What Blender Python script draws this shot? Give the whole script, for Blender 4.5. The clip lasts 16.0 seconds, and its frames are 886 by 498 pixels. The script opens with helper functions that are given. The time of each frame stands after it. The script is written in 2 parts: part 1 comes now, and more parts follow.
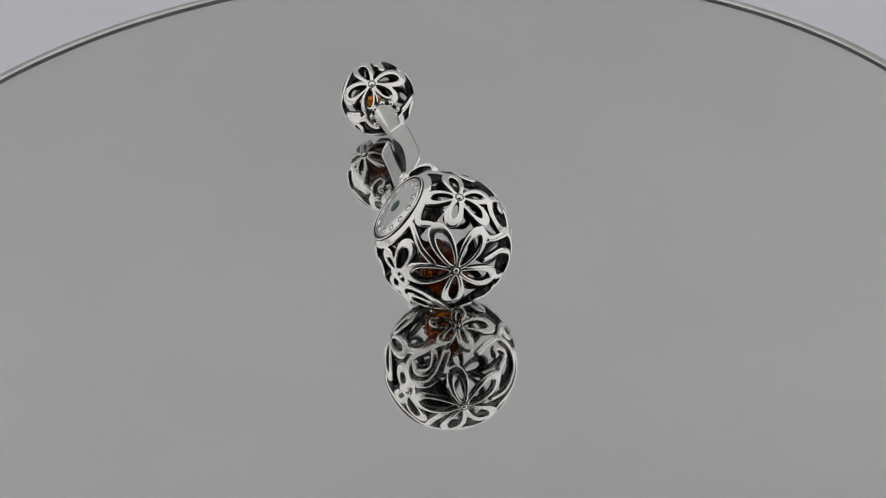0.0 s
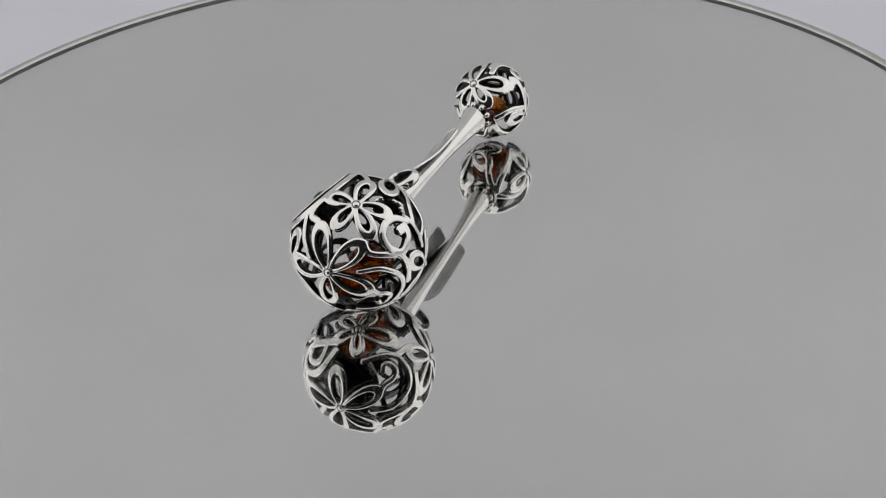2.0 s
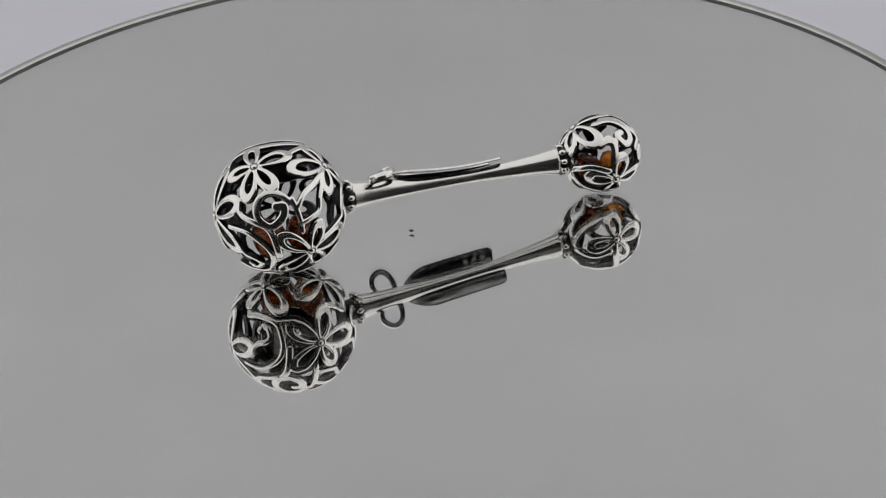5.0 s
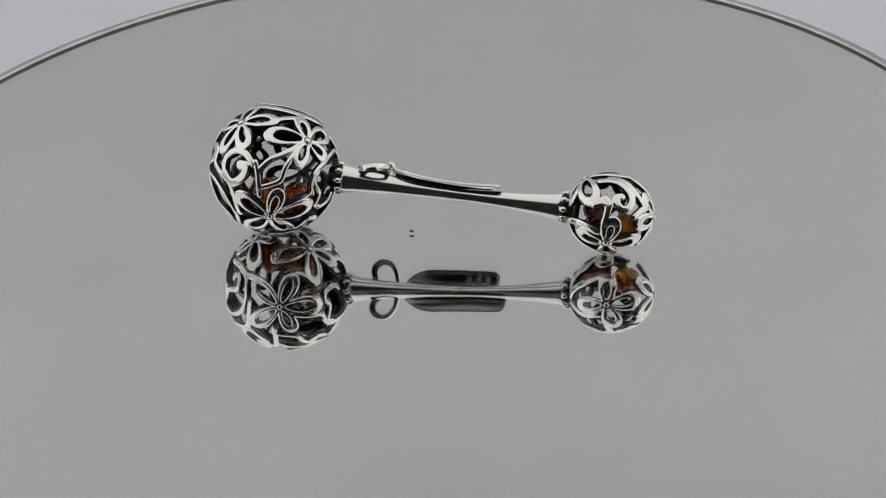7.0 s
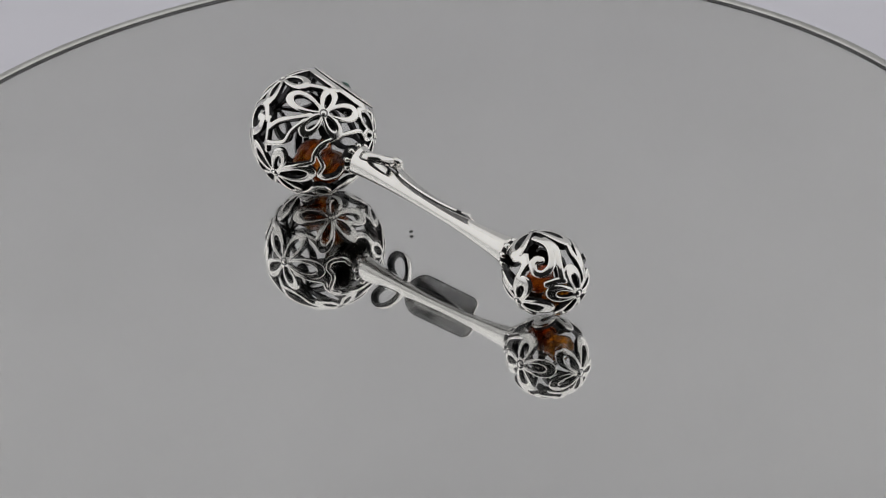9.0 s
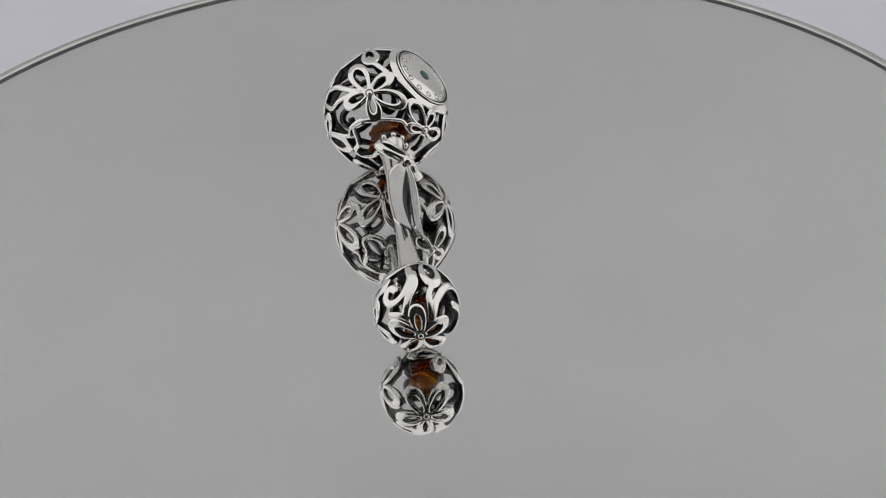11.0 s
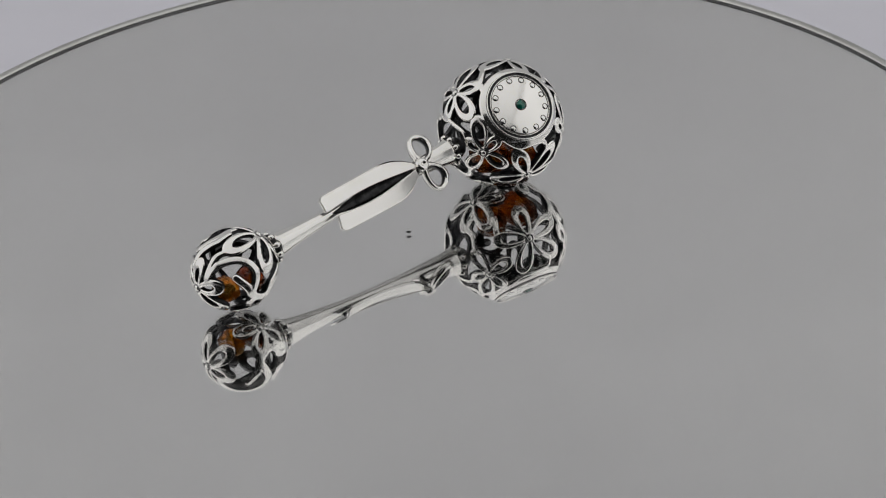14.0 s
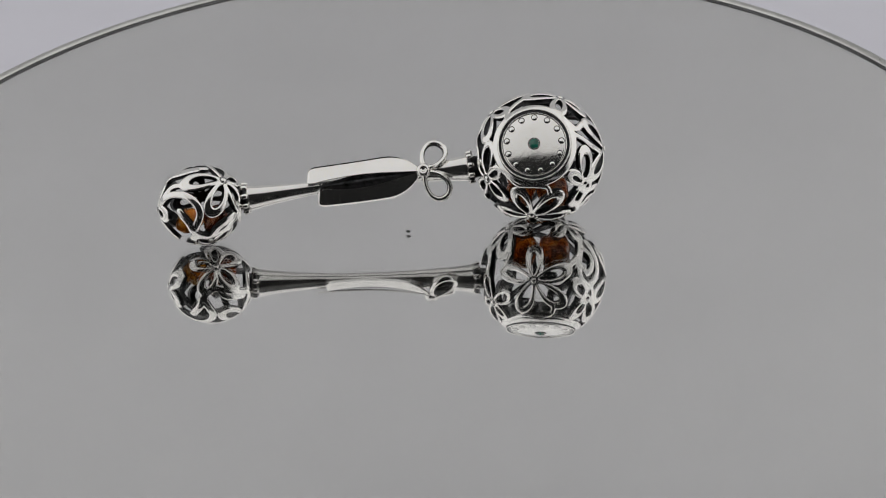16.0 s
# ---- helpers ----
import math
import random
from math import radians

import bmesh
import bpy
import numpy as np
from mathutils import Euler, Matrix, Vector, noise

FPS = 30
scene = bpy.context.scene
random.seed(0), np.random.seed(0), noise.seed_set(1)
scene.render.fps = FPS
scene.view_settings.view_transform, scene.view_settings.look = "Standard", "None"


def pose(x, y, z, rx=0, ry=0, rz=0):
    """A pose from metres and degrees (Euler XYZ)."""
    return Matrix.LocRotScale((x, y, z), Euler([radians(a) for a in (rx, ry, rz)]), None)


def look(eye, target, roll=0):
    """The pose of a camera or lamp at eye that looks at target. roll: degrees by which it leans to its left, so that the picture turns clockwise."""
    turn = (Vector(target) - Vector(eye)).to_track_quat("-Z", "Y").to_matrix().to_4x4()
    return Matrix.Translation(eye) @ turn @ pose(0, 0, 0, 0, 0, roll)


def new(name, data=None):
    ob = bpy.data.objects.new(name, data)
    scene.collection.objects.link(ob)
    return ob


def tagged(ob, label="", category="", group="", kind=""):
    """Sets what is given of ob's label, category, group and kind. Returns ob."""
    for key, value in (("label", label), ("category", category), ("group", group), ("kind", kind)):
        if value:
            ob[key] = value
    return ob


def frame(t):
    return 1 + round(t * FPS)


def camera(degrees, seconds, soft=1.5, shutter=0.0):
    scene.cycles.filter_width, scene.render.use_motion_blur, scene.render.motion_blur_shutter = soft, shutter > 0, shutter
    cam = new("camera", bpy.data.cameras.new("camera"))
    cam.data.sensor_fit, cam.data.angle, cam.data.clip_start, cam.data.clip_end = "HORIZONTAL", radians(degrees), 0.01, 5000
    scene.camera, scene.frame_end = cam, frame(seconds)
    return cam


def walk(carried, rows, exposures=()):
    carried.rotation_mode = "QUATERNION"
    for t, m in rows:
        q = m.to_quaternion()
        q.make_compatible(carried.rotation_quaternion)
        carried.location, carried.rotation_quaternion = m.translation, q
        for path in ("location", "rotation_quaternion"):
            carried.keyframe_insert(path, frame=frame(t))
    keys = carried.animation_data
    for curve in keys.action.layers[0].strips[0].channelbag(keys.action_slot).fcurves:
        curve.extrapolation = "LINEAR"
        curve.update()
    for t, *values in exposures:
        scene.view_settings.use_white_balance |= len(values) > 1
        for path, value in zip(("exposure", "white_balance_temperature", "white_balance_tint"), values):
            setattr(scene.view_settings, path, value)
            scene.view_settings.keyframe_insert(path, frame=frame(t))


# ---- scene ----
# Camera: a long lens on a stand, looking down at a mirror turntable.
cam = camera(22.77, 16.0, soft=1.1)
EYE = look((0.0, -0.43653, 0.27015), (0.00743, -0.00204, -0.00423), -3.494)
walk(cam, [(0, EYE), (16, EYE)], [(0, -0.36), (1, -0.23), (3, -0.21), (4, -0.31), (7, -0.25), (8, -0.22), (9, -0.31), (11.5, -0.22), (13, -0.24), (13.5, -0.33), (14.5, -0.41), (15.2, -0.40), (16, -0.30)])


def turn(t):
    """The turntable's angle in degrees, clockwise from above."""
    a, s = 0.242862 * t, t / 8 - 1
    drift = 0.020835 * s - 0.062095 * s ** 2 - 0.059008 * s ** 3 + 0.107511 * s ** 4 + 0.002271 * s ** 5 - 0.057349 * s ** 6 + 0.039284 * s ** 7
    return math.degrees(a + drift - 0.391392 * s * s + 0.24819 * s ** 3 - 0.09362 * math.cos(a) - 0.45315 * math.sin(a))


# ---- light: softboxes on the roof and sides of a white photo tent, an added black panel at its open front ----
world = bpy.data.worlds.new("world")
scene.world = world
world.use_nodes = True
world.node_tree.nodes["Background"].inputs["Color"].default_value = (0.9, 0.95, 1.0, 1)
world.node_tree.nodes["Background"].inputs["Strength"].default_value = 0.02


def area_lamp(name, eye, target, sx, sy, watts, colour):
    d = bpy.data.lights.new(name, "AREA")
    d.shape, d.size, d.size_y, d.energy, d.color = "RECTANGLE", sx, sy, watts, colour
    ob = new(name, d)
    ob.matrix_world = look(eye, target)
    return ob


area_lamp("softbox_lamp_top", (0, 0.15, 0.595), (0, 0.15, 0), 0.975, 0.68, 1.035, (1.0, 0.985, 0.955))
area_lamp("softbox_lamp_front", (0, -0.335, 0.595), (0, -0.335, 0), 0.975, 0.288, 0.395, (1.0, 0.985, 0.955))
area_lamp("softbox_lamp_side", (-0.49, 0.06, 0.295), (0, 0.06, 0.295), 0.92, 0.58, 0.90, (1.0, 0.985, 0.96))
area_lamp("softbox_lamp_side", (0.49, 0.06, 0.295), (0, 0.06, 0.295), 0.92, 0.58, 0.945, (1.0, 0.985, 0.96))


# ---- materials ----
def material(name):
    m = bpy.data.materials.new(name)
    m.use_nodes = True
    return m, m.node_tree.nodes, m.node_tree.links, m.node_tree.nodes["Principled BSDF"]


def noise_node(nodes, links, scale, detail=4.0):
    co = nodes.new("ShaderNodeTexCoord")
    n = nodes.new("ShaderNodeTexNoise")
    n.inputs["Scale"].default_value, n.inputs["Detail"].default_value = scale, detail
    links.new(co.outputs["Object"], n.inputs["Vector"])
    return n


def ramp_node(nodes, links, src, stops):
    r = nodes.new("ShaderNodeValToRGB")
    while len(r.color_ramp.elements) < len(stops):
        r.color_ramp.elements.new(0.5)
    for e, (p, c) in zip(r.color_ramp.elements, stops):
        e.position, e.color = p, (*c, 1)
    links.new(src, r.inputs["Fac"])
    return r


def bump_node(nodes, links, src, bsdf, strength, distance):
    b = nodes.new("ShaderNodeBump")
    b.inputs["Strength"].default_value, b.inputs["Distance"].default_value = strength, distance
    links.new(src, b.inputs["Height"])
    links.new(b.outputs["Normal"], bsdf.inputs["Normal"])


def metal(name, lo, hi, rough_lo, rough_hi, scale, bump=0.0):
    m, nodes, links, p = material(name)
    p.inputs["Metallic"].default_value = 1.0
    n = noise_node(nodes, links, scale)
    links.new(ramp_node(nodes, links, n.outputs["Fac"], [(0.3, lo), (0.7, hi)]).outputs["Color"], p.inputs["Base Color"])
    f = noise_node(nodes, links, scale * 4)
    r = nodes.new("ShaderNodeMapRange")
    r.inputs["To Min"].default_value, r.inputs["To Max"].default_value = rough_lo, rough_hi
    links.new(f.outputs["Fac"], r.inputs["Value"])
    links.new(r.outputs["Result"], p.inputs["Roughness"])
    if bump:
        bump_node(nodes, links, n.outputs["Fac"], p, bump, 0.0003)
    return m


SILVER = metal("polished_silver", (0.87, 0.86, 0.83), (0.94, 0.93, 0.90), 0.08, 0.18, 260, 0.10)
SATIN = metal("satin_silver", (0.85, 0.84, 0.81), (0.93, 0.92, 0.89), 0.11, 0.20, 220, 0.10)
# Oxide of walls and grooves; doubles as shade in the bow's gap and loops.
OXIDE_SHADE = metal("oxidised_shade_silver", (0.014, 0.014, 0.015), (0.055, 0.055, 0.057), 0.20, 0.40, 600, 0.25)
# Greyed silver: carries dark reflections and shade in its own colour.
SHADE_GREY = metal("shade_grey_silver", (0.20, 0.20, 0.205), (0.33, 0.33, 0.33), 0.10, 0.24, 400, 0.15)
STEEL = metal("rim_steel", (0.55, 0.55, 0.53), (0.68, 0.68, 0.66), 0.24, 0.36, 90)
MIRROR = metal("mirror_silvering", (0.89, 0.89, 0.89), (0.92, 0.92, 0.92), 0.0, 0.0, 20)

GLASS, nodes_, links_, p_ = material("clear_glass")
p_.inputs["Base Color"].default_value = (0.985, 0.985, 0.985, 1)
p_.inputs["Roughness"].default_value, p_.inputs["IOR"].default_value = 0.0, 1.5
p_.inputs["Transmission Weight"].default_value = 1.0


def amber(name, stops):
    m, nodes, links, p = material(name)
    n = noise_node(nodes, links, 330, 5)
    links.new(ramp_node(nodes, links, n.outputs["Fac"], stops).outputs["Color"], p.inputs["Base Color"])
    p.inputs["Roughness"].default_value, p.inputs["IOR"].default_value = 0.10, 1.54
    p.inputs["Transmission Weight"].default_value = 0.78
    bump_node(nodes, links, noise_node(nodes, links, 900).outputs["Fac"], p, 0.3, 0.0003)
    return m


AMBER = amber("dark_amber", [(0.34, (0.10, 0.010, 0.001)), (0.54, (0.46, 0.075, 0.003)), (0.70, (0.90, 0.38, 0.022))])
GOLD = amber("golden_amber", [(0.34, (0.34, 0.06, 0.003)), (0.52, (0.75, 0.24, 0.01)), (0.70, (0.97, 0.55, 0.06))])

RED = amber("deep_red_amber", [(0.34, (0.06, 0.005, 0.001)), (0.54, (0.30, 0.035, 0.002)), (0.70, (0.70, 0.20, 0.012))])

EMERALD, nodes_, links_, p_ = material("green_stone")
links_.new(ramp_node(nodes_, links_, noise_node(nodes_, links_, 700).outputs["Fac"], [(0.3, (0.0, 0.06, 0.04)), (0.7, (0.004, 0.20, 0.13))]).outputs["Color"], p_.inputs["Base Color"])
p_.inputs["Roughness"].default_value, p_.inputs["IOR"].default_value = 0.04, 1.7
p_.inputs["Transmission Weight"].default_value = 0.2


def cloth(name, lo, hi):
    m, nodes, links, p = material(name)
    n = noise_node(nodes, links, 7, 6)
    links.new(ramp_node(nodes, links, n.outputs["Fac"], [(0.3, lo), (0.7, hi)]).outputs["Color"], p.inputs["Base Color"])
    p.inputs["Roughness"].default_value = 0.9
    bump_node(nodes, links, noise_node(nodes, links, 900, 2).outputs["Fac"], p, 0.15, 0.0004)
    return m


TENT = cloth("white_tent_fabric", (0.718, 0.722, 0.724), (0.758, 0.762, 0.764))
SHEET = cloth("white_floor_sheet", (0.77, 0.765, 0.84), (0.81, 0.805, 0.88))
DARK = cloth("black_front_panel", (0.002, 0.002, 0.002), (0.004, 0.004, 0.004))
EDGE = cloth("ground_glass_edge", (0.14, 0.14, 0.15), (0.20, 0.20, 0.21))
BLACK, nodes_, links_, p_ = material("black_plastic")
links_.new(ramp_node(nodes_, links_, noise_node(nodes_, links_, 300).outputs["Fac"], [(0.3, (0.012, 0.012, 0.012)), (0.7, (0.022, 0.022, 0.022))]).outputs["Color"], p_.inputs["Base Color"])
p_.inputs["Roughness"].default_value = 0.4


# ---- mesh helpers ----
def mesh_object(name, verts, faces, mats, idx=None, smooth=True, parent=None, label=""):
    me = bpy.data.meshes.new(name)
    me.from_pydata([tuple(v) for v in verts], [], faces)
    for m in mats:
        me.materials.append(m)
    for i, f in enumerate(me.polygons):
        f.use_smooth = smooth if isinstance(smooth, bool) else smooth[i]
        if idx:
            f.material_index = idx[i]
    me.update()
    ob = new(name, me)
    if parent:
        ob.parent = parent
    if label:
        ob["label"] = label
    return ob


def lathe(profile, n, closed=False):
    """Verts and faces of (radius, height) pairs turned about z."""
    verts, faces = [], []
    for r, h in profile:
        for k in range(n):
            a = 2 * math.pi * k / n
            verts.append(Vector((r * math.cos(a), r * math.sin(a), h)))
    rows = len(profile)
    for i in range(rows if closed else rows - 1):
        j = (i + 1) % rows
        for k in range(n):
            l = (k + 1) % n
            faces.append((i * n + k, i * n + l, j * n + l, j * n + k))
    if not closed:
        faces.append(tuple(reversed(range(n))))
        faces.append(tuple(range((rows - 1) * n, rows * n)))
    return verts, faces


def box_mesh(name, lo, hi, mat, label="", category=""):
    (x0, y0, z0), (x1, y1, z1) = lo, hi
    v = [(x, y, z) for x in (x0, x1) for y in (y0, y1) for z in (z0, z1)]
    f = [(0, 1, 3, 2), (4, 6, 7, 5), (0, 4, 5, 1), (2, 3, 7, 6), (0, 2, 6, 4), (1, 5, 7, 3)]
    return tagged(mesh_object(name, v, f, [mat], smooth=False), label, category, kind="structure")


# ---- the photo tent ----
FLOOR = -0.045
box_mesh("floor", (-0.5, -0.50, FLOOR - 0.02), (0.5, 0.55, FLOOR), SHEET, "white fabric floor of a photo tent", "floor")
box_mesh("wall_back", (-0.5, 0.55, FLOOR - 0.02), (0.5, 0.57, 0.62), TENT, "white fabric back wall of a photo tent", "wall")
box_mesh("wall_left", (-0.52, -0.52, FLOOR - 0.02), (-0.5, 0.57, 0.62), TENT, "white fabric side wall of a photo tent", "wall")
box_mesh("wall_right", (0.5, -0.52, FLOOR - 0.02), (0.52, 0.57, 0.62), TENT, "white fabric side wall of a photo tent", "wall")
# Added panel; stands in for the dark open front that the silver reflects.
box_mesh("front_dark_panel", (-0.5, -0.52, FLOOR - 0.02), (0.5, -0.50, 0.62), DARK, "added black panel in place of the dark open tent front", "wall")
box_mesh("ceiling", (-0.52, -0.52, 0.62), (0.52, 0.57, 0.64), TENT, "white fabric roof of a photo tent", "ceiling")


# ---- turntable: glass mirror disc in a steel rim ----
GLASS_T = 0.0014
RIM = 0.1407
turntable = tagged(new("turntable"), "round glass mirror turntable with a polished steel rim", "turntable")
v, f = lathe([(RIM, -GLASS_T + 0.00002), (RIM, 0.0)], 256)
plate = mesh_object("glass_plate", v, f, [GLASS, EDGE], [1] * 256 + [0, 0], smooth=False, parent=turntable, label="clear glass plate over silvering")
v, f = lathe([(RIM, -GLASS_T - 0.0006), (RIM, -GLASS_T - 0.00002)], 256)
mesh_object("mirror_backing", v, f, [MIRROR], smooth=False, parent=turntable, label="silvered grey mirror backing")
v, f = lathe([(RIM + 0.0001, -0.004), (RIM + 0.0001, -0.0001), (RIM + 0.0004, 0.0003), (RIM + 0.0016, 0.0004), (RIM + 0.0022, 0.0003), (RIM + 0.0026, -0.0002),
              (RIM + 0.0027, -0.0010), (RIM + 0.0027, -0.006), (RIM + 0.0012, -0.0065)], 256, closed=True)
mesh_object("rim", v, f, [STEEL], parent=turntable, label="thin polished steel rim")
v, f = lathe([(RIM - 0.002, -0.010), (RIM - 0.001, -0.0095), (RIM - 0.001, -0.0035), (RIM - 0.002, -0.0032)], 96)
mesh_object("disc", v, f, [BLACK], smooth=False, parent=turntable, label="black plastic carrier disc")
v, f = lathe([(0.085, FLOOR), (0.085, FLOOR + 0.004), (0.07, FLOOR + 0.008), (0.07, -0.0105), (0.068, -0.010)], 96)
tagged(mesh_object("plinth", v, f, [BLACK], smooth=False), "round black plastic plinth under the turntable", "plinth")
v, f = lathe([(0.00045, 0.00001), (0.0005, 0.00006), (0.0003, 0.00014)], 14)
speck = mesh_object("speck", [(p.x * 1.3 + 0.00017, p.y + 0.00036, p.z) for p in v], f, [BLACK])
tagged(speck, "tiny dark speck of dust on the glass", "speck")


# ---- baby rattle ----
BIG_R, SMALL_R, REACH, LEAN = 0.0152, 0.0093, 0.0785, radians(3.953)
# the balls rest on the raised beads of their lowest flowers
U, V, W = Vector((math.cos(LEAN), 0, -math.sin(LEAN))), Vector((0, 1, 0)), Vector((math.sin(LEAN), 0, math.cos(LEAN)))
BIG = Vector((0, 0, 0.01573))
SMALL = BIG + U * REACH
rattle = tagged(new("baby_rattle"), "oxidised silver baby rattle with two openwork floral balls", "rattle")


def direction(theta, phi):
    """Unit vector at theta degrees from the handle's line and phi degrees round it; phi 90 is up."""
    a, b = radians(theta), radians(phi)
    return U * math.cos(a) + V * (math.sin(a) * math.cos(b)) + W * (math.sin(a) * math.sin(b))


def slerp(a, b, s):
    w = a.angle(b)
    return a if w < 1e-6 else (a * math.sin((1 - s) * w) + b * math.sin(s * w)) / math.sin(w)


def spline(ctrl, n):
    """A smooth path over the unit sphere through some directions."""
    pts = [2 * ctrl[0] - ctrl[1], *ctrl, 2 * ctrl[-1] - ctrl[-2]]
    out = []
    for i in range(1, len(pts) - 2):
        a, b, c, d = pts[i - 1:i + 3]
        for k in range(n):
            t = k / n
            out.append((0.5 * (2 * b + (c - a) * t + (2 * a - 5 * b + 4 * c - d) * t * t + (3 * b - a - 3 * c + d) * t ** 3)).normalized())
    return out + [ctrl[-1].normalized()]


class Cage:
    """An openwork shell: strokes over a ball melt into one sheet, which is cut out, rounded at its edges, and
    handed over piece by piece, each stroke's share of it as a mesh of its own."""

    def __init__(self, centre, radius, level, depth, stretch=1.0):
        self.c, self.r, self.level, self.depth, self.strokes, self.stretch = centre, radius, level, depth, [], stretch

    def at(self, way, sunk=0.0):
        """The place in a direction, sunk a little under the surface; the ball is longer along the handle."""
        p = way * (self.r - sunk)
        return self.c + p + U * (p.dot(U) * (self.stretch - 1))

    def stroke(self, key, path, widths, closed=False):
        p = np.array([tuple(q) for q in path])
        w = np.array(widths) / 2
        if closed:
            p, w = np.vstack([p, p[:1]]), np.append(w, w[:1])
        self.strokes.append((key, p, w))

    def field(self, pts, blend, cut):
        dist = np.full((len(pts), len(self.strokes)), 1.0, dtype=np.float32)
        for i, (key, p, w) in enumerate(self.strokes):
            mid = p.mean(axis=0)
            mid /= np.linalg.norm(mid)
            reach = np.arccos(np.clip((p @ mid).min(), -1, 1)) + 0.16
            near = np.nonzero(pts @ mid > math.cos(min(reach, math.pi)))[0]
            q = pts[near] * self.r
            best = np.full(len(near), 1.0)
            for j in range(len(p) - 1):
                a, b = p[j] * self.r, p[j + 1] * self.r
                ab = b - a
                t = np.clip(((q - a) @ ab) / max(float(ab @ ab), 1e-16), 0, 1)
                best = np.minimum(best, np.linalg.norm(q - a - t[:, None] * ab, axis=1) - (w[j] + (w[j + 1] - w[j]) * t))
            if cut and key != ("cap_collar",):
                best = np.maximum(best, (cut[1] - np.arccos(np.clip(pts[near] @ np.array(cut[0]), -1, 1))) * self.r)
            dist[near, i] = best
        low = dist.min(axis=1)
        soft = low - blend * np.log(np.exp(-(dist - low[:, None]) / blend).sum(axis=1))
        return soft, dist.argmin(axis=1)

    def made(self, cut=None):
        bm = bmesh.new()
        bmesh.ops.create_icosphere(bm, subdivisions=self.level, radius=1.0)
        tmp = bpy.data.meshes.new("tmp")
        bm.to_mesh(tmp)
        bm.free()
        n = len(tmp.vertices)
        pts = np.empty(n * 3)
        tmp.vertices.foreach_get("co", pts)
        pts = pts.reshape(-1, 3)
        pts /= np.linalg.norm(pts, axis=1)[:, None]
        tri = np.empty(len(tmp.loops), dtype=np.int32)
        tmp.loops.foreach_get("vertex_index", tri)
        tri = tri.reshape(-1, 3)
        bpy.data.meshes.remove(tmp)
        f, own = self.field(pts, 0.00010, cut)
        inside = f < 0
        count = inside[tri].sum(axis=1)
        crossing, extra = {}, []

        def cross(a, b):
            k = (a, b) if a < b else (b, a)
            if k not in crossing:
                t = f[a] / (f[a] - f[b])
                q = pts[a] + (pts[b] - pts[a]) * t
                crossing[k] = n + len(extra)
                extra.append(q / np.linalg.norm(q))
            return crossing[k]

        shares = {}
        whole = tri[count == 3]
        for row, o in zip(whole.tolist(), own[whole[np.arange(len(whole)), f[whole].argmin(axis=1)]].tolist()):
            shares.setdefault(o, ([], []))[0].append(row)
        for row in tri[(count > 0) & (count < 3)].tolist():
            poly, seg = [], []
            for i in range(3):
                a, b = row[i], row[(i + 1) % 3]
                if inside[a]:
                    poly.append(a)
                if inside[a] != inside[b]:
                    x = cross(a, b)
                    poly.append(x)
                    seg.append((x, bool(inside[a])))
            o = int(own[min((q for q in row), key=lambda q: f[q])])
            share = shares.setdefault(o, ([], []))
            share[0].append(poly)
            out, back = (seg[0][0], seg[1][0]) if seg[0][1] else (seg[1][0], seg[0][0])
            share[1].append((out, back))
        every = np.vstack([pts, np.array(extra)])
        rim = np.concatenate([np.clip(1 + f / 0.00048, 0, 1) ** 2, np.ones(len(extra))]) * 0.00022
        along_u = np.array(U)
        every = every + np.outer(every @ along_u, along_u) * (self.stretch - 1)
        top = np.array(self.c) + every * (self.r - rim)[:, None]
        low = np.array(self.c) + every * (self.r - self.depth)
        made = {}
        for o, (polys, segs) in shares.items():
            got = made.setdefault(self.strokes[o][0], ([], []))
            got[0].extend(polys)
            got[1].extend(segs)
        out = {}
        for key, (polys, segs) in made.items():
            ids = np.unique(np.concatenate([np.array(p) for p in polys]))
            m = len(ids)
            at = dict(zip(ids.tolist(), range(m)))
            faces = [[at[q] for q in p] for p in polys]
            k = len(faces)
            back = [[q + m for q in reversed(p)] for p in faces]
            ends = {}
            for a, b in segs:
                for q in (a, b):
                    ends.setdefault(q, 2 * m + len(ends))
            walls = [(ends[a] + 0, ends[b] + 0, at[b] + m, at[a] + m) for a, b in segs]
            verts = np.vstack([top[ids], low[ids], top[list(ends)] if ends else np.empty((0, 3))])
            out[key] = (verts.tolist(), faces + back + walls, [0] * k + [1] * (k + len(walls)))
        return out


def ball_mesh(name, centre, radius, mat, parent, squash=1.0, axis=None, seg=16, label=""):
    q = (axis or Vector((0, 0, 1))).to_track_quat("Z", "Y")
    verts, faces = [], []
    rings = seg // 2
    for i in range(1, rings):
        a = math.pi * i / rings
        for k in range(seg):
            b = 2 * math.pi * k / seg
            verts.append(centre + q @ Vector((radius * math.sin(a) * math.cos(b), radius * math.sin(a) * math.sin(b), squash * radius * math.cos(a))))
    for i in range(rings - 2):
        for k in range(seg):
            l = (k + 1) % seg
            faces.append((i * seg + k, i * seg + seg + k, i * seg + seg + l, i * seg + l))
    faces.append(tuple(range(seg)))
    faces.append(tuple(reversed(range((rings - 2) * seg, (rings - 1) * seg))))
    return mesh_object(name, verts, faces, [mat], parent=parent, label=label)


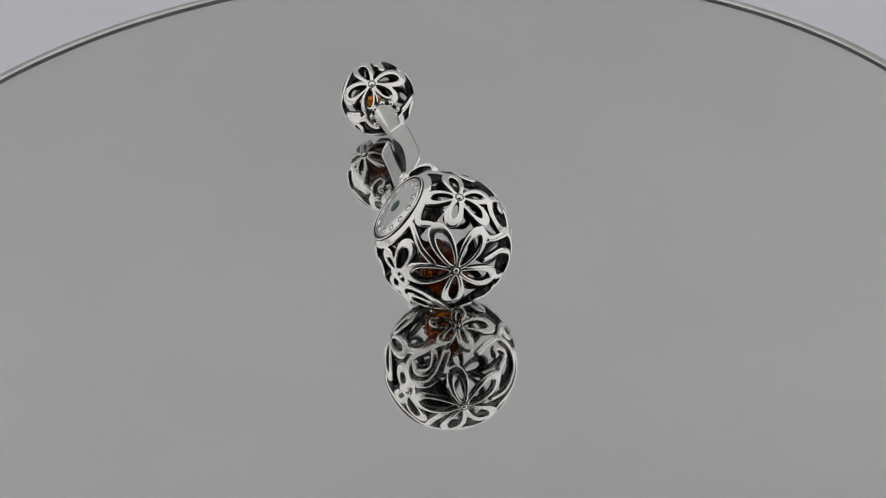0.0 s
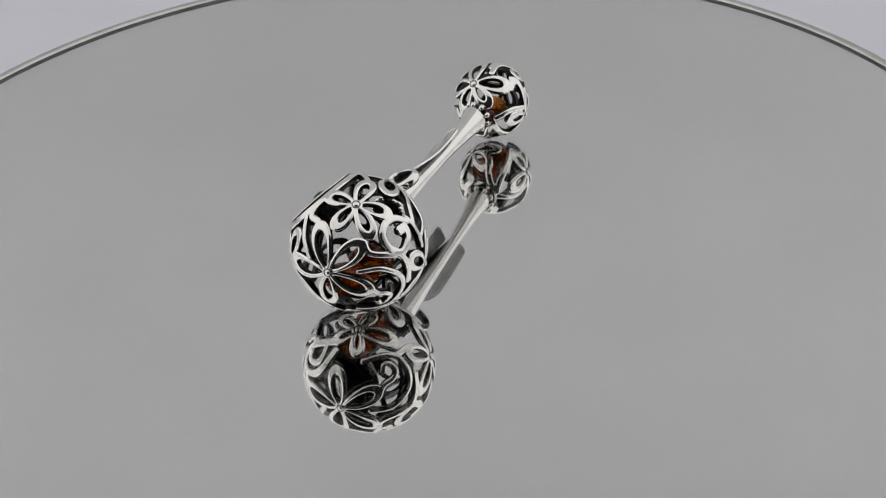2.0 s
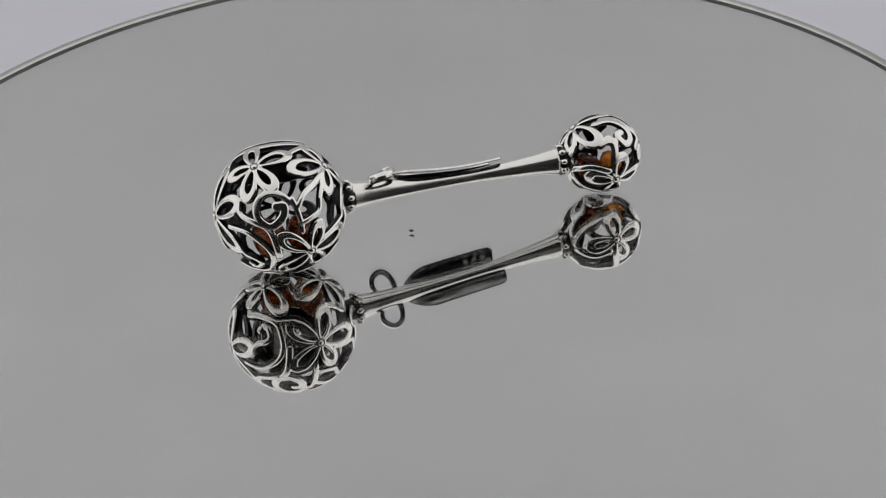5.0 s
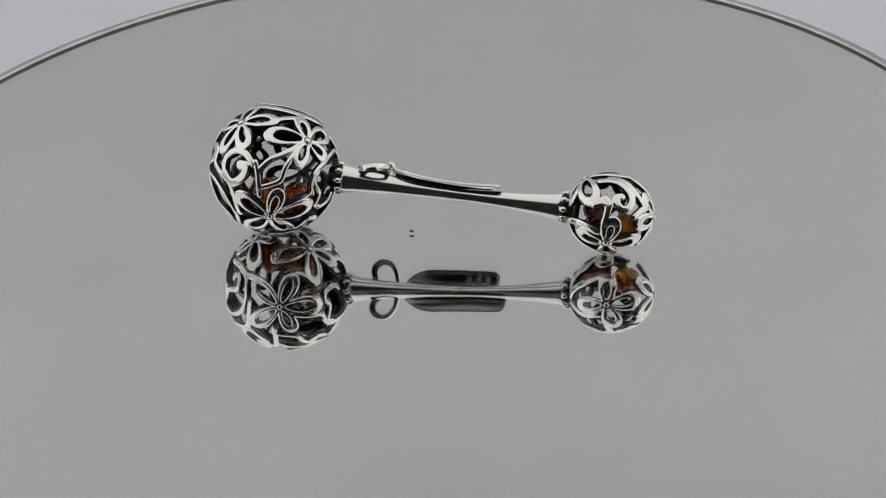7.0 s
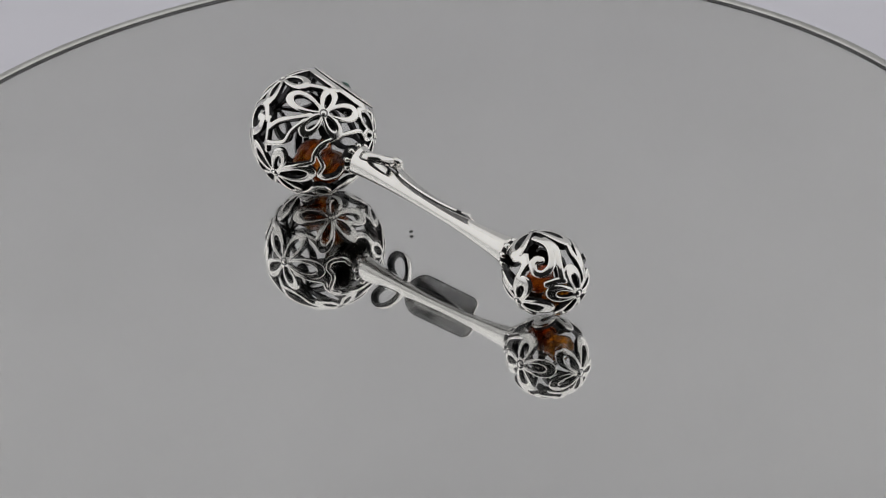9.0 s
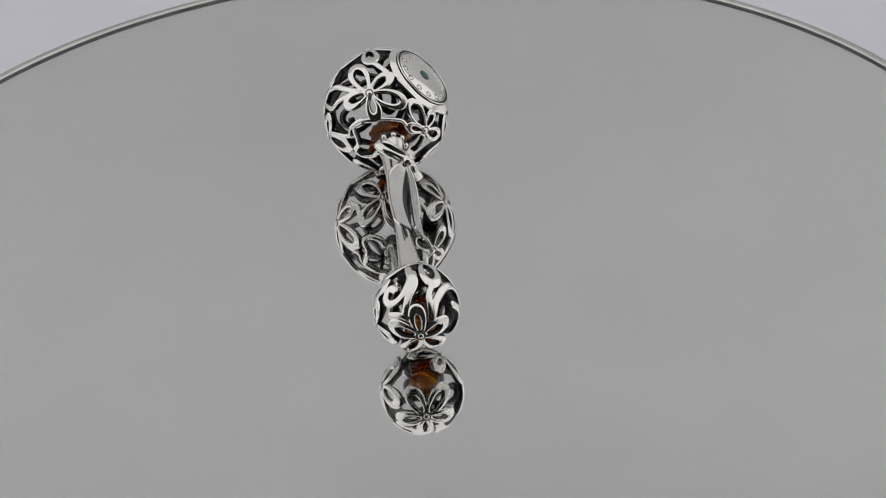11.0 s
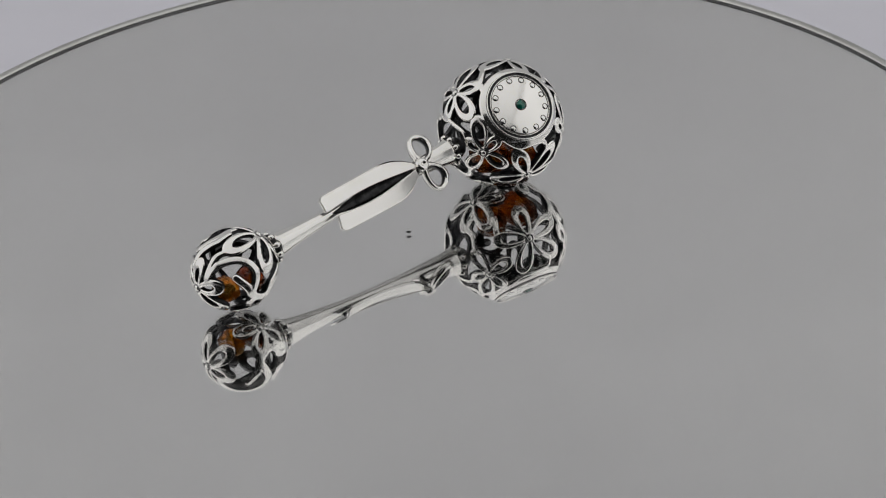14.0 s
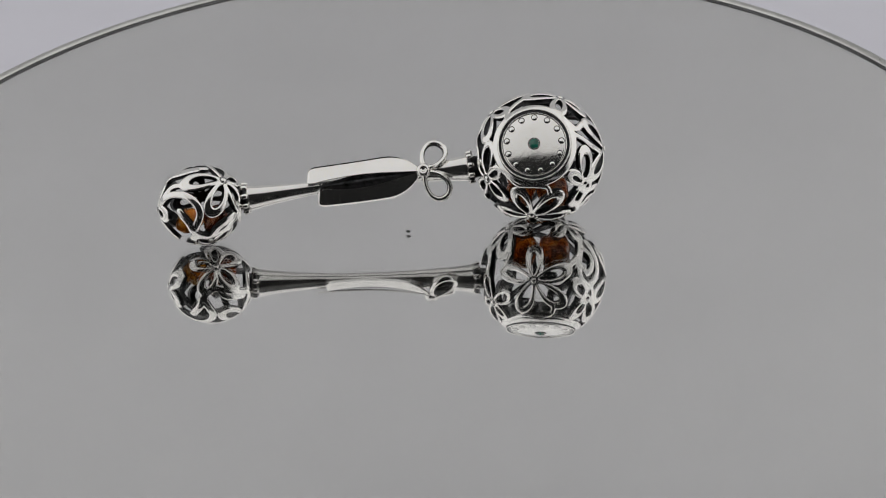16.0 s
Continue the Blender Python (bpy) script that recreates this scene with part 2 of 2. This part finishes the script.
def flower(cage, number, at, tips, wide, stroke):
    """Draws a flower of looped, pointed petals; at and tips are (theta, phi)."""
    p0 = direction(*at)
    x = p0.orthogonal().normalized()
    y = p0.cross(x)
    cage.stroke(("flower", number), [(p0 + (x * math.cos(a) + y * math.sin(a)) * (0.00105 / cage.r)).normalized() for a in np.linspace(0, 2 * math.pi, 16)[:-1]], [0.0006] * 15, True)
    for j, tip in enumerate(tips):
        p1 = direction(*tip)
        length = p0.angle(p1)
        axis = (p1 - p0 * p0.dot(p1)).normalized()
        side = p0.cross(axis)
        path, widths = [], []
        for k in range(36):
            a = 2 * math.pi * k / 36
            out = 0.5 - 0.5 * math.cos(a)
            d = length * (0.08 + 0.92 * out) * (1 - 0.35 * stroke / cage.r / length)
            across = wide * length * math.copysign(abs(math.sin(a)) ** 1.15, math.sin(a)) * (0.62 + 0.55 * out)
            path.append((p0 * math.cos(d) + axis * math.sin(d) + side * across).normalized())
            widths.append(stroke * (0.42 + 0.60 * out ** 1.4 + 0.25 * out ** 8))
        cage.stroke(("petal", number, j), path, widths, True)


def scroll(cage, key, ctrl, w0, w1):
    """Draws a vine or scroll through a few (theta, phi) places, its width going from w0 to w1."""
    path = spline([direction(*c) for c in ctrl], 7)
    n = len(path)
    cage.stroke(key, path, [w0 + (w1 - w0) * i / (n - 1) for i in range(n)])


def build_cage(cage, flowers, cut=None):
    """Makes the parts of a cage: flowers with petals and beads, scrolls, vines, and the cap's collar."""
    pieces = cage.made(cut)
    names = {"flower": "openwork flower of looped silver petals", "scroll": "curling silver scroll", "vine": "thin silver vine", "cap_collar": "plain silver collar round the cap"}
    bodies = {}
    for key in sorted(pieces, key=str):
        if key[0] != "petal":
            verts, faces, tone = pieces[key]
            bodies[key] = mesh_object(key[0], verts, faces, [SILVER, OXIDE_SHADE], tone, True, rattle, names[key[0]])
    for key in sorted(pieces, key=str):
        if key[0] == "petal":
            verts, faces, tone = pieces[key]
            mesh_object("petal", verts, faces, [SILVER, OXIDE_SHADE], tone, True, bodies.get(("flower", key[1]), rattle))
    for i, (at, tips, wide) in enumerate(flowers):
        if len(tips) < 4:
            continue
        p0 = direction(*at)
        quat = p0.to_track_quat("Z", "Y")
        # Raised grey ring that puts a recess's shade round each bead.
        v, f = lathe([(0.0006, -0.0003), (0.00098, -0.0003), (0.00100, 0.00002), (0.0009, 0.00006), (0.0006, 0.00002)], 24, closed=True)
        mesh_object("bead_shade_ring", [cage.at(p0) + quat @ p for p in v], f, [SHADE_GREY], parent=bodies.get(("flower", i), rattle), label="grey ring imitating a shaded recess round the bead")
        ball_mesh("bead", cage.at(p0, 0.00025), 0.00080, SILVER, bodies.get(("flower", i), rattle), 0.85, p0, 14, "small silver bead at the flower's heart")


BIG_FLOWERS = (  # heart, petal tips, petal width; the spray of three leaves has no bead
    ((178, 54), ((136, 70), (139, 133), (141, 207), (144, 280), (135, 357)), 0.19),
    ((116, 103), ((110, 71), (83, 100), (105, 133), (132, 136), (141, 89)), 0.20),
    ((79, 195), ((103, 219), (66, 226), (40, 190), (70, 167), (108, 175)), 0.20),
    ((52, 110), ((67, 84), (89, 118), (57, 143), (27, 117), (40, 64)), 0.21),
    ((34, 9), ((44, 60), (22, 43), (21, 315), (54, 346), (52, 24)), 0.22),
    ((76, 330), ((79, 298), (45, 318), (110, 320), (64, 3), (104, 355)), 0.19),
    ((127, 354), ((113, 331), (112, 12), (133, 36)), 0.22),
    ((109, 266), ((103, 230), (131, 257), (122, 287), (97, 287), (88, 260)), 0.20),
    ((57, 259), ((47, 302), (28, 268), (46, 218), (87, 238), (76, 281)), 0.20),
)
big_cage = Cage(BIG, BIG_R, 8, 0.0013)
for i, (at, tips, wide) in enumerate(BIG_FLOWERS):
    flower(big_cage, i, at, tips, wide, 0.00125 if at == (34, 9) else 0.00170)
BIG_SCROLLS = (  # width at the start, width at the end, the way
    (1.4, 2.1, ((95, 146), (104, 137), (115, 135), (124, 143), (124, 157), (114, 166), (103, 158), (101, 149), (107, 148))),
    (1.2, 1.2, ((93, 144), (90, 153), (88, 164), (87, 173))),
    (1.3, 1.3, ((89, 151), (81, 141), (70, 133), (59, 122))),
    (1.1, 1.2, ((88, 166), (77, 162), (69, 157), (66, 145), (60, 129))),
    (1.0, 1.1, ((67, 185), (54, 180), (41, 174), (40, 161), (36, 143), (28, 122))),
    (1.1, 1.2, ((33, 142), (37, 158), (31, 181), (36, 197), (33, 210), (23, 220), (16, 215))),
    (1.4, 1.0, ((133, 247), (123, 237), (112, 224), (111, 212), (112, 201), (117, 190), (126, 181), (138, 173), (155, 171))),
    (1.5, 1.6, ((122, 160), (115, 170), (111, 181), (107, 197))),
    (1.3, 1.5, ((115, 67), (126, 57), (134, 66))),
    (1.2, 1.3, ((139, 133), (140, 150), (122, 164))),
    (1.7, 1.7, ((122, 287), (121, 302), (118, 319), (122, 332), (131, 338), (142, 327), (143, 306), (136, 290), (130, 283))),
    (1.4, 1.6, ((124, 295), (131, 299), (136, 308), (134, 319), (128, 324), (123, 319))),
    (1.5, 1.5, ((131, 338), (126, 346), (121, 353))),
    (1.4, 1.4, ((132, 338), (135, 348), (134, 357))),
    (1.4, 1.4, ((112, 224), (104, 222), (97, 220))),
    (1.2, 1.3, ((148, 197), (136, 209), (127, 209), (121, 213), (121, 222), (125, 226), (129, 223))),
    (1.4, 1.4, ((67, 84), (63, 72), (54, 62))),
    (1.0, 1.1, ((58, 16), (67, 7), (80, 6), (92, 3), (95, 354), (104, 353))),
    (1.2, 1.3, ((124, 50), (132, 46), (143, 38), (158, 26))),
    (1.3, 1.3, ((58, 263), (58, 280), (55, 297), (50, 310))),
    (1.4, 1.4, ((108, 318), (116, 310), (121, 303))),
    (1.4, 1.4, ((24, 318), (30, 290), (32, 262))),
    (1.4, 1.4, ((50, 222), (58, 226), (64, 227))),
    (0.9, 0.9, ((29, 120), (24, 90), (24, 62), (22, 45))),
    (1.4, 1.4, ((45, 52), (50, 40), (53, 27))),
    (1.3, 1.3, ((86, 100), (80, 96), (70, 88))),
)
for i, (w0, w1, ctrl) in enumerate(BIG_SCROLLS):
    scroll(big_cage, ("scroll" if len(ctrl) > 4 else "vine", i), ctrl, w0 / 1000, w1 / 1000)

# cap on the side of the large ball
CAP = direction(85.5, 44.5)
CAP_Q = CAP.to_track_quat("Z", "Y")


def on_cap(verts, out):
    return [BIG + CAP * out + CAP_Q @ p for p in verts]


ring_path = []
for k in range(72):
    a = 2 * math.pi * k / 72
    ring_path.append((CAP + (CAP_Q @ Vector((math.cos(a), math.sin(a), 0))) * math.tan(radians(36))).normalized())
big_cage.stroke(("cap_collar",), ring_path, [0.0019] * 72, True)
build_cage(big_cage, BIG_FLOWERS, (CAP, radians(33)))
v, f = lathe([(0.0072, -0.0009), (0.0083, -0.0009), (0.0083, -0.0001), (0.0072, -0.0001)], 96, closed=True)
mesh_object("cap_groove", on_cap(v, 0.01295), f, [OXIDE_SHADE], smooth=False, parent=rattle, label="blackened groove round the cap")
for r0, w0, h0 in ((0.00812, 0.00015, 0.0002), (0.0073, 0.00011, 0.00016)):
    v, f = lathe([(r0 + w0 * math.cos(q), h0 * (1 + math.sin(q)) - 0.00015) for q in (0.0, 0.8, 1.57, 2.34, 3.14, 4.2, 5.2)], 96, closed=True)
    mesh_object("cap_rim", on_cap(v, 0.01295), f, [SILVER], parent=rattle, label="thin raised silver rim")
dome = [(0.0071, -0.0006), (0.00705, 0.0)] + [(0.007 * (1 - q), 0.0001 + 0.00065 * (1 - (1 - q) ** 2)) for q in (0.0, 0.04, 0.1, 0.2, 0.3, 0.4, 0.5, 0.6, 0.7, 0.8, 0.9, 0.97)]
v, f = lathe(dome, 72)
cap = mesh_object("cap_plate", on_cap(v, 0.01295), f, [SILVER], parent=rattle, label="smooth domed polished silver cap")
v, f = lathe([(0.0078, -0.0052), (0.0078, -0.0009), (0.0074, -0.0009), (0.0074, -0.0052)], 72, closed=True)
mesh_object("cap_sleeve", on_cap(v, 0.01295), f, [SHADE_GREY], smooth=False, parent=rattle, label="grey silver sleeve inside the ball under the cap")
for k in range(13):
    a = 2 * math.pi * (k + 0.3) / 13
    out = Vector((math.cos(a), math.sin(a), 0))
    v, f = lathe([(0.00074, -0.0003), (0.00074, 0.00005), (0.00054, 0.00004), (0.00048, 0.00010), (0.00026, 0.00014)], 14)
    v = [p + out * 0.0062 + Vector((0, 0, 0.00025 - 0.16 * p.dot(out))) for p in v]
    mesh_object("punched_ring", on_cap(v, 0.01295), f, [SILVER, OXIDE_SHADE], [0] * 14 + [1] * 14 + [0] * 30, parent=cap)
v, f = lathe([(0.0014, 0.0003), (0.0014, 0.00080), (0.00125, 0.00084), (0.0012, 0.0006)], 32)
mesh_object("stone_setting", on_cap(v, 0.01295), f, [OXIDE_SHADE], parent=cap, label="dark silver stone setting")
v, f = lathe([(0.00121, 0.0004), (0.00121, 0.00084), (0.0008, 0.0011), (0.0004, 0.0012)], 10)
mesh_object("green_stone", on_cap(v, 0.01295), f, [EMERALD], smooth=False, parent=cap, label="small faceted green stone")

# small ball
SMALL_FLOWERS = (
    ((129, 73), ((71, 66), (108, 137), (105, 13), (155, 0), (153, 138)), 0.21),
    ((87, 197), ((86, 239), (40, 203), (78, 156), (130, 192)), 0.22),
    ((98, 301), ((64, 292), (93, 256), (130, 258), (127, 340), (80, 342)), 0.21),
    ((1, 100), ((42, 96), (42, 17), (50, 312), (45, 164), (45, 240)), 0.21),
)
small_cage = Cage(SMALL, SMALL_R, 7, 0.0011, 1.09)
for i, (at, tips, wide) in enumerate(SMALL_FLOWERS):
    flower(small_cage, i, at, tips, wide, 0.00182)
SMALL_SCROLLS = (
    (1.3, 1.5, ((104, 98), (82, 97), (65, 107), (57, 122), (60, 137), (70, 141), (78, 133), (78, 125), (73, 122))),
    (1.6, 0.9, ((94, 130), (88, 137), (88, 150), (91, 167), (90, 184))),
    (1.4, 1.5, ((107, 139), (97, 135), (87, 137))),
    (1.3, 1.3, ((92, 92), (72, 92), (55, 105), (38, 122))),
    (1.4, 1.4, ((27, 50), (50, 57), (74, 48), (88, 34), (92, 18), (86, 3), (79, 350))),
    (1.0, 1.3, ((70, 67), (58, 71), (45, 67), (28, 53))),
    (1.4, 1.4, ((79, 350), (88, 338), (101, 334), (113, 348), (139, 355))),
    (1.5, 1.3, ((79, 350), (75, 3), (68, 16), (64, 24))),
    (1.4, 1.4, ((150, 15), (152, 351), (134, 343), (103, 335))),
    (1.2, 1.2, ((50, 150), (40, 135), (32, 124))),
    (1.2, 1.2, ((149, 185), (123, 173), (99, 180))),
    (1.4, 1.4, ((151, 205), (134, 225), (110, 232), (90, 238))),
    (1.4, 1.4, ((150, 300), (150, 330), (152, 348))),
    (1.4, 1.4, ((128, 262), (148, 240), (151, 205))),
)
for i, (w0, w1, ctrl) in enumerate(SMALL_SCROLLS):
    scroll(small_cage, ("scroll" if len(ctrl) > 4 else "vine", i), ctrl, 1.15 * w0 / 1000, 1.15 * w1 / 1000)
build_cage(small_cage, SMALL_FLOWERS)


# handle, collars
def along(x):
    return BIG + U * x


U_Q = U.to_track_quat("Z", "Y")


def smooth_profile(keys, n):
    xs = np.linspace(keys[0][0], keys[-1][0], n)
    out = []
    k = np.array(keys)
    for x in xs:
        i = min(max(int(np.searchsorted(k[:, 0], x)) - 1, 0), len(k) - 2)
        t = (x - k[i, 0]) / (k[i + 1, 0] - k[i, 0])
        p0, p1 = k[i, 1], k[i + 1, 1]
        m0 = (k[i + 1, 1] - k[max(i - 1, 0), 1]) / (k[i + 1, 0] - k[max(i - 1, 0), 0]) * (k[i + 1, 0] - k[i, 0])
        m1 = (k[min(i + 2, len(k) - 1), 1] - k[i, 1]) / (k[min(i + 2, len(k) - 1), 0] - k[i, 0]) * (k[i + 1, 0] - k[i, 0])
        out.append((float((2 * t ** 3 - 3 * t * t + 1) * p0 + (t ** 3 - 2 * t * t + t) * m0 + (3 * t * t - 2 * t ** 3) * p1 + (t ** 3 - t * t) * m1), float(x)))
    return out


HANDLE = smooth_profile([(0.0162, 0.0036), (0.020, 0.0030), (0.027, 0.0023), (0.036, 0.00178), (0.047, 0.0016), (0.055, 0.0020), (0.062, 0.0026), (0.0677, 0.0034)], 60)
v, f = lathe(HANDLE, 96)
flat = direction(90, 148)
v = [U_Q @ p for p in v]
v = [p - flat * (0.15 * p.dot(flat)) for p in v]
mesh_object("handle", [BIG + p - V * 0.0006 * math.sin(math.pi * (p.dot(U) - 0.0162) / 0.0515) for p in v], f, [SATIN], parent=rattle, label="smooth waisted polished silver handle")
for x, r, reach in ((0.0158, 0.0032, -0.0025), (0.0682, 0.0031, 0.0020)):
    v, f = lathe(sorted([(r * 0.8, -0.0006), (r + 0.0002, -0.0005), (r + 0.0003, 0.0), (r + 0.0002, 0.0005), (r * 0.8, 0.0006), (r * 0.75, reach)], key=lambda q: q[1]), 36)
    collar = mesh_object("collar", [along(x) + U_Q @ p for p in v], f, [OXIDE_SHADE], parent=rattle, label="blackened collar ringed with silver beads")
    for k in range(9):
        a = 2 * math.pi * k / 9
        ball_mesh("bead", along(x) + U_Q @ Vector(((r + 0.0001) * math.cos(a), (r + 0.0001) * math.sin(a), 0)), 0.00072, SILVER, collar, 1.35, U, 10)

# bow on the handle
BOW = direction(90, 42)
ACROSS = U.cross(BOW)


def bow_point(x, b, h):
    return BIG + U * x + ACROSS * b + BOW * h


def tail(side, x1, skew):
    n, m, thick = 30, 8, 0.0004
    top = []
    for i in range(n + 1):
        s = i / n
        end = max(0.0, (s - 0.93) / 0.07) ** 2.5
        bi = 0.00015 + 0.0014 * math.sin(math.pi * 0.85 * s) ** 1.3 + 0.0003 * end
        bo = 0.0007 + 0.0044 * (1 - (1 - min(1, s * 3.0)) ** 2.2) ** 0.9 - 0.0010 * end - 0.0003 * s
        for j in range(m + 1):
            q = j / m
            b = bi + (bo - bi) * q
            x = 0.0275 + (x1 - 0.0275) * s + skew * q * s
            h = 0.0037 - 0.0008 * s - 0.0010 * math.sin(math.pi * min(1, 0.95 * s)) - 0.15 * b - 15.0 * b * b
            top.append((x, side * b, h))
    verts = [bow_point(*p) for p in top] + [bow_point(x, b, h - thick) for x, b, h in top]
    k = m + 1
    faces, tone = [], []
    off = len(top)
    for i in range(n):
        for j in range(m):
            a = (i * k + j, i * k + j + 1, (i + 1) * k + j + 1, (i + 1) * k + j)
            a = a if side < 0 else a[::-1]
            faces += [a, tuple(q + off for q in a[::-1])]
            tone += [0, 1]
    edge = [i * k for i in range(n + 1)] + [n * k + j for j in range(1, k)] + [i * k + m for i in range(n - 1, -1, -1)] + list(range(m - 1, 0, -1))
    for a, b in zip(edge, edge[1:] + edge[:1]):
        faces.append((a, b, b + off, a + off) if side > 0 else (b, a, a + off, b + off))
        tone.append(0)
    soft = [True] * (2 * n * m) + [False] * len(edge)
    # Underside metal is greyed; the dark it reflects is put into its colour.
    return mesh_object("ribbon_tail", verts, faces, [SILVER, SHADE_GREY], tone, soft, rattle, "flat polished silver ribbon tail, underside greyed for dark reflections")


tails = [tail(1, 0.0535, -0.0004), tail(-1, 0.0512, 0.0006)]
# Added dark insert gives the gap between the ribbon tails its shade.
v = [bow_point(0.0285 + 0.0225 * i / 16, b * (0.25 + math.sin(math.pi * min(1, 0.08 + i / 17))), 0.0027 - 0.0006 * i / 16 - 0.0010 * math.sin(math.pi * i / 17) + h) for i in range(17) for b, h in ((-0.0016, -0.0002), (0.0, 0.0), (0.0016, -0.0002), (0.0, -0.0012))]
f = [(i * 4 + q, i * 4 + (q + 1) % 4, i * 4 + 4 + (q + 1) % 4, i * 4 + 4 + q) for i in range(16) for q in range(4)]
mesh_object("gap_insert", v, f + [(3, 2, 1, 0), (64, 65, 66, 67)], [OXIDE_SHADE], parent=rattle, label="added dark insert that shades the gap between the ribbon tails")
for k in range(3):
    x0, b0, sl = 0.0440 + 0.0022 * k, -0.0030, (0.0445 + 0.0022 * k - 0.0275) / 0.0237
    under = 0.0037 - 0.0008 * sl - 0.0010 * math.sin(math.pi * 0.95 * sl) - 0.15 * 0.003 - 15.0 * 9e-6 - 0.0004
    v = [bow_point(x0 + dx, b0 + db, under + dh) for dx in (0, 0.0011) for db in (-0.0006, 0.0006) for dh in (-0.00012, 0.00008)]
    mesh_object("hallmark", v, [(0, 1, 3, 2), (4, 6, 7, 5), (0, 4, 5, 1), (2, 3, 7, 6), (0, 2, 6, 4), (1, 5, 7, 3)], [SHADE_GREY], smooth=False, parent=tails[1], label="small stamped hallmark bar")


def bow_loop(side):
    n = 40
    verts, faces, tone = [], [], []
    for i in range(n):
        a = 2 * math.pi * i / n
        d = 0.0002 + 0.0080 * (0.5 - 0.5 * math.cos(a))
        w = 0.0037 * math.sin(a) * (0.6 + 0.4 * (0.5 - 0.5 * math.cos(a)))
        ax, bx = math.cos(radians(54)), math.sin(radians(54))
        dx, db = -(d * ax - w * bx), side * (d * bx + w * ax)
        cx, cb = -0.0044 * ax, side * 0.0044 * bx
        for k in range(8):
            c, g = math.cos(math.pi * k / 4), math.sin(math.pi * k / 4)
            s = 0.83 + 0.19 * math.copysign(abs(c) ** 0.7, c)
            h = 0.00115 * math.copysign(abs(g) ** 0.7, g)
            verts.append(bow_point(0.0266 + cx + (dx - cx) * s, cb + (db - cb) * s, 0.0036 + h - 0.0018 * (d / 0.006)))
    for i in range(n):
        j = (i + 1) % n
        for q in range(8):
            r = (q + 1) % 8
            faces.append((i * 8 + q, j * 8 + q, j * 8 + r, i * 8 + r))
            # Inner faces dark; under faces darkened too, for the shade beneath the bow.
            tone.append(1 if q in (3, 4, 5, 6) else 0)
    return mesh_object("bow_loop", verts, faces, [SILVER, OXIDE_SHADE], tone, True, rattle, "small looped silver ribbon")


loops = [bow_loop(1), bow_loop(-1)]
v, f = lathe([(0.0005, -0.0004), (0.0012, -0.0006), (0.00155, 0.0), (0.0012, 0.0007), (0.0006, 0.0009), (0.0004, 0.0005)], 24)
BOW_Q = BOW.to_track_quat("Z", "Y")
mesh_object("knot", [bow_point(0.0266, 0, 0.0042) + BOW_Q @ (p * 1.12) for p in v], f, [SILVER], parent=rattle, label="round silver knot of the bow")


# ---- amber lumps loose in the balls ----
def lump(centre, size, seed, label, mat):
    bm = bmesh.new()
    bmesh.ops.create_icosphere(bm, subdivisions=4, radius=1.0)
    for q in bm.verts:
        d = noise.noise(q.co * 1.3 + Vector((seed, 0, 0))) * 0.25 + noise.noise(q.co * 4 + Vector((0, seed, 0))) * 0.06
        q.co = Vector((q.co.x * size[0], q.co.y * size[1], q.co.z * size[2])) * (1 + d)
    me = bpy.data.meshes.new("amber_lump")
    bm.to_mesh(me)
    bm.free()
    me.materials.append(mat)
    for q in me.polygons:
        q.use_smooth = True
    ob = tagged(new("amber_lump", me), label, "amber", "amber in the rattle")
    return ob, centre


LUMPS = [
    lump(BIG + Vector((-0.0031, 0.0013, -0.0080)), (0.0037, 0.0052, 0.0038), 1.0, "dark orange amber lump inside the large ball", AMBER),
    lump(BIG + Vector((0.0045, 0.0000, -0.0077)), (0.0034, 0.0050, 0.0038), 5.0, "dark orange amber lump inside the large ball", AMBER),
    lump(SMALL + Vector((-0.0030, 0.0012, -0.0034)), (0.0031, 0.0036, 0.0030), 9.0, "dark red amber lump inside the small ball", RED),
    lump(SMALL + Vector((0.0032, 0.0004, -0.0038)), (0.0030, 0.0034, 0.0028), 13.0, "golden amber lump inside the small ball", GOLD),
]


def motions():
    """Everything on the turntable turns with it."""
    place = pose(-0.015244, -0.026838, 0, 0, 0, 56.470)
    times = [0.5 * k for k in range(33)]
    walk(turntable, [(t, pose(0.0006, 0, 0, 0, 0, -turn(t))) for t in times])
    walk(speck, [(t, pose(0, 0, 0, 0, 0, -turn(t))) for t in times])
    walk(rattle, [(t, pose(0, 0, 0, 0, 0, -turn(t)) @ place) for t in times])
    for ob, centre in LUMPS:
        walk(ob, [(t, pose(0, 0, 0, 0, 0, -turn(t)) @ place @ Matrix.Translation(centre)) for t in times])


motions()
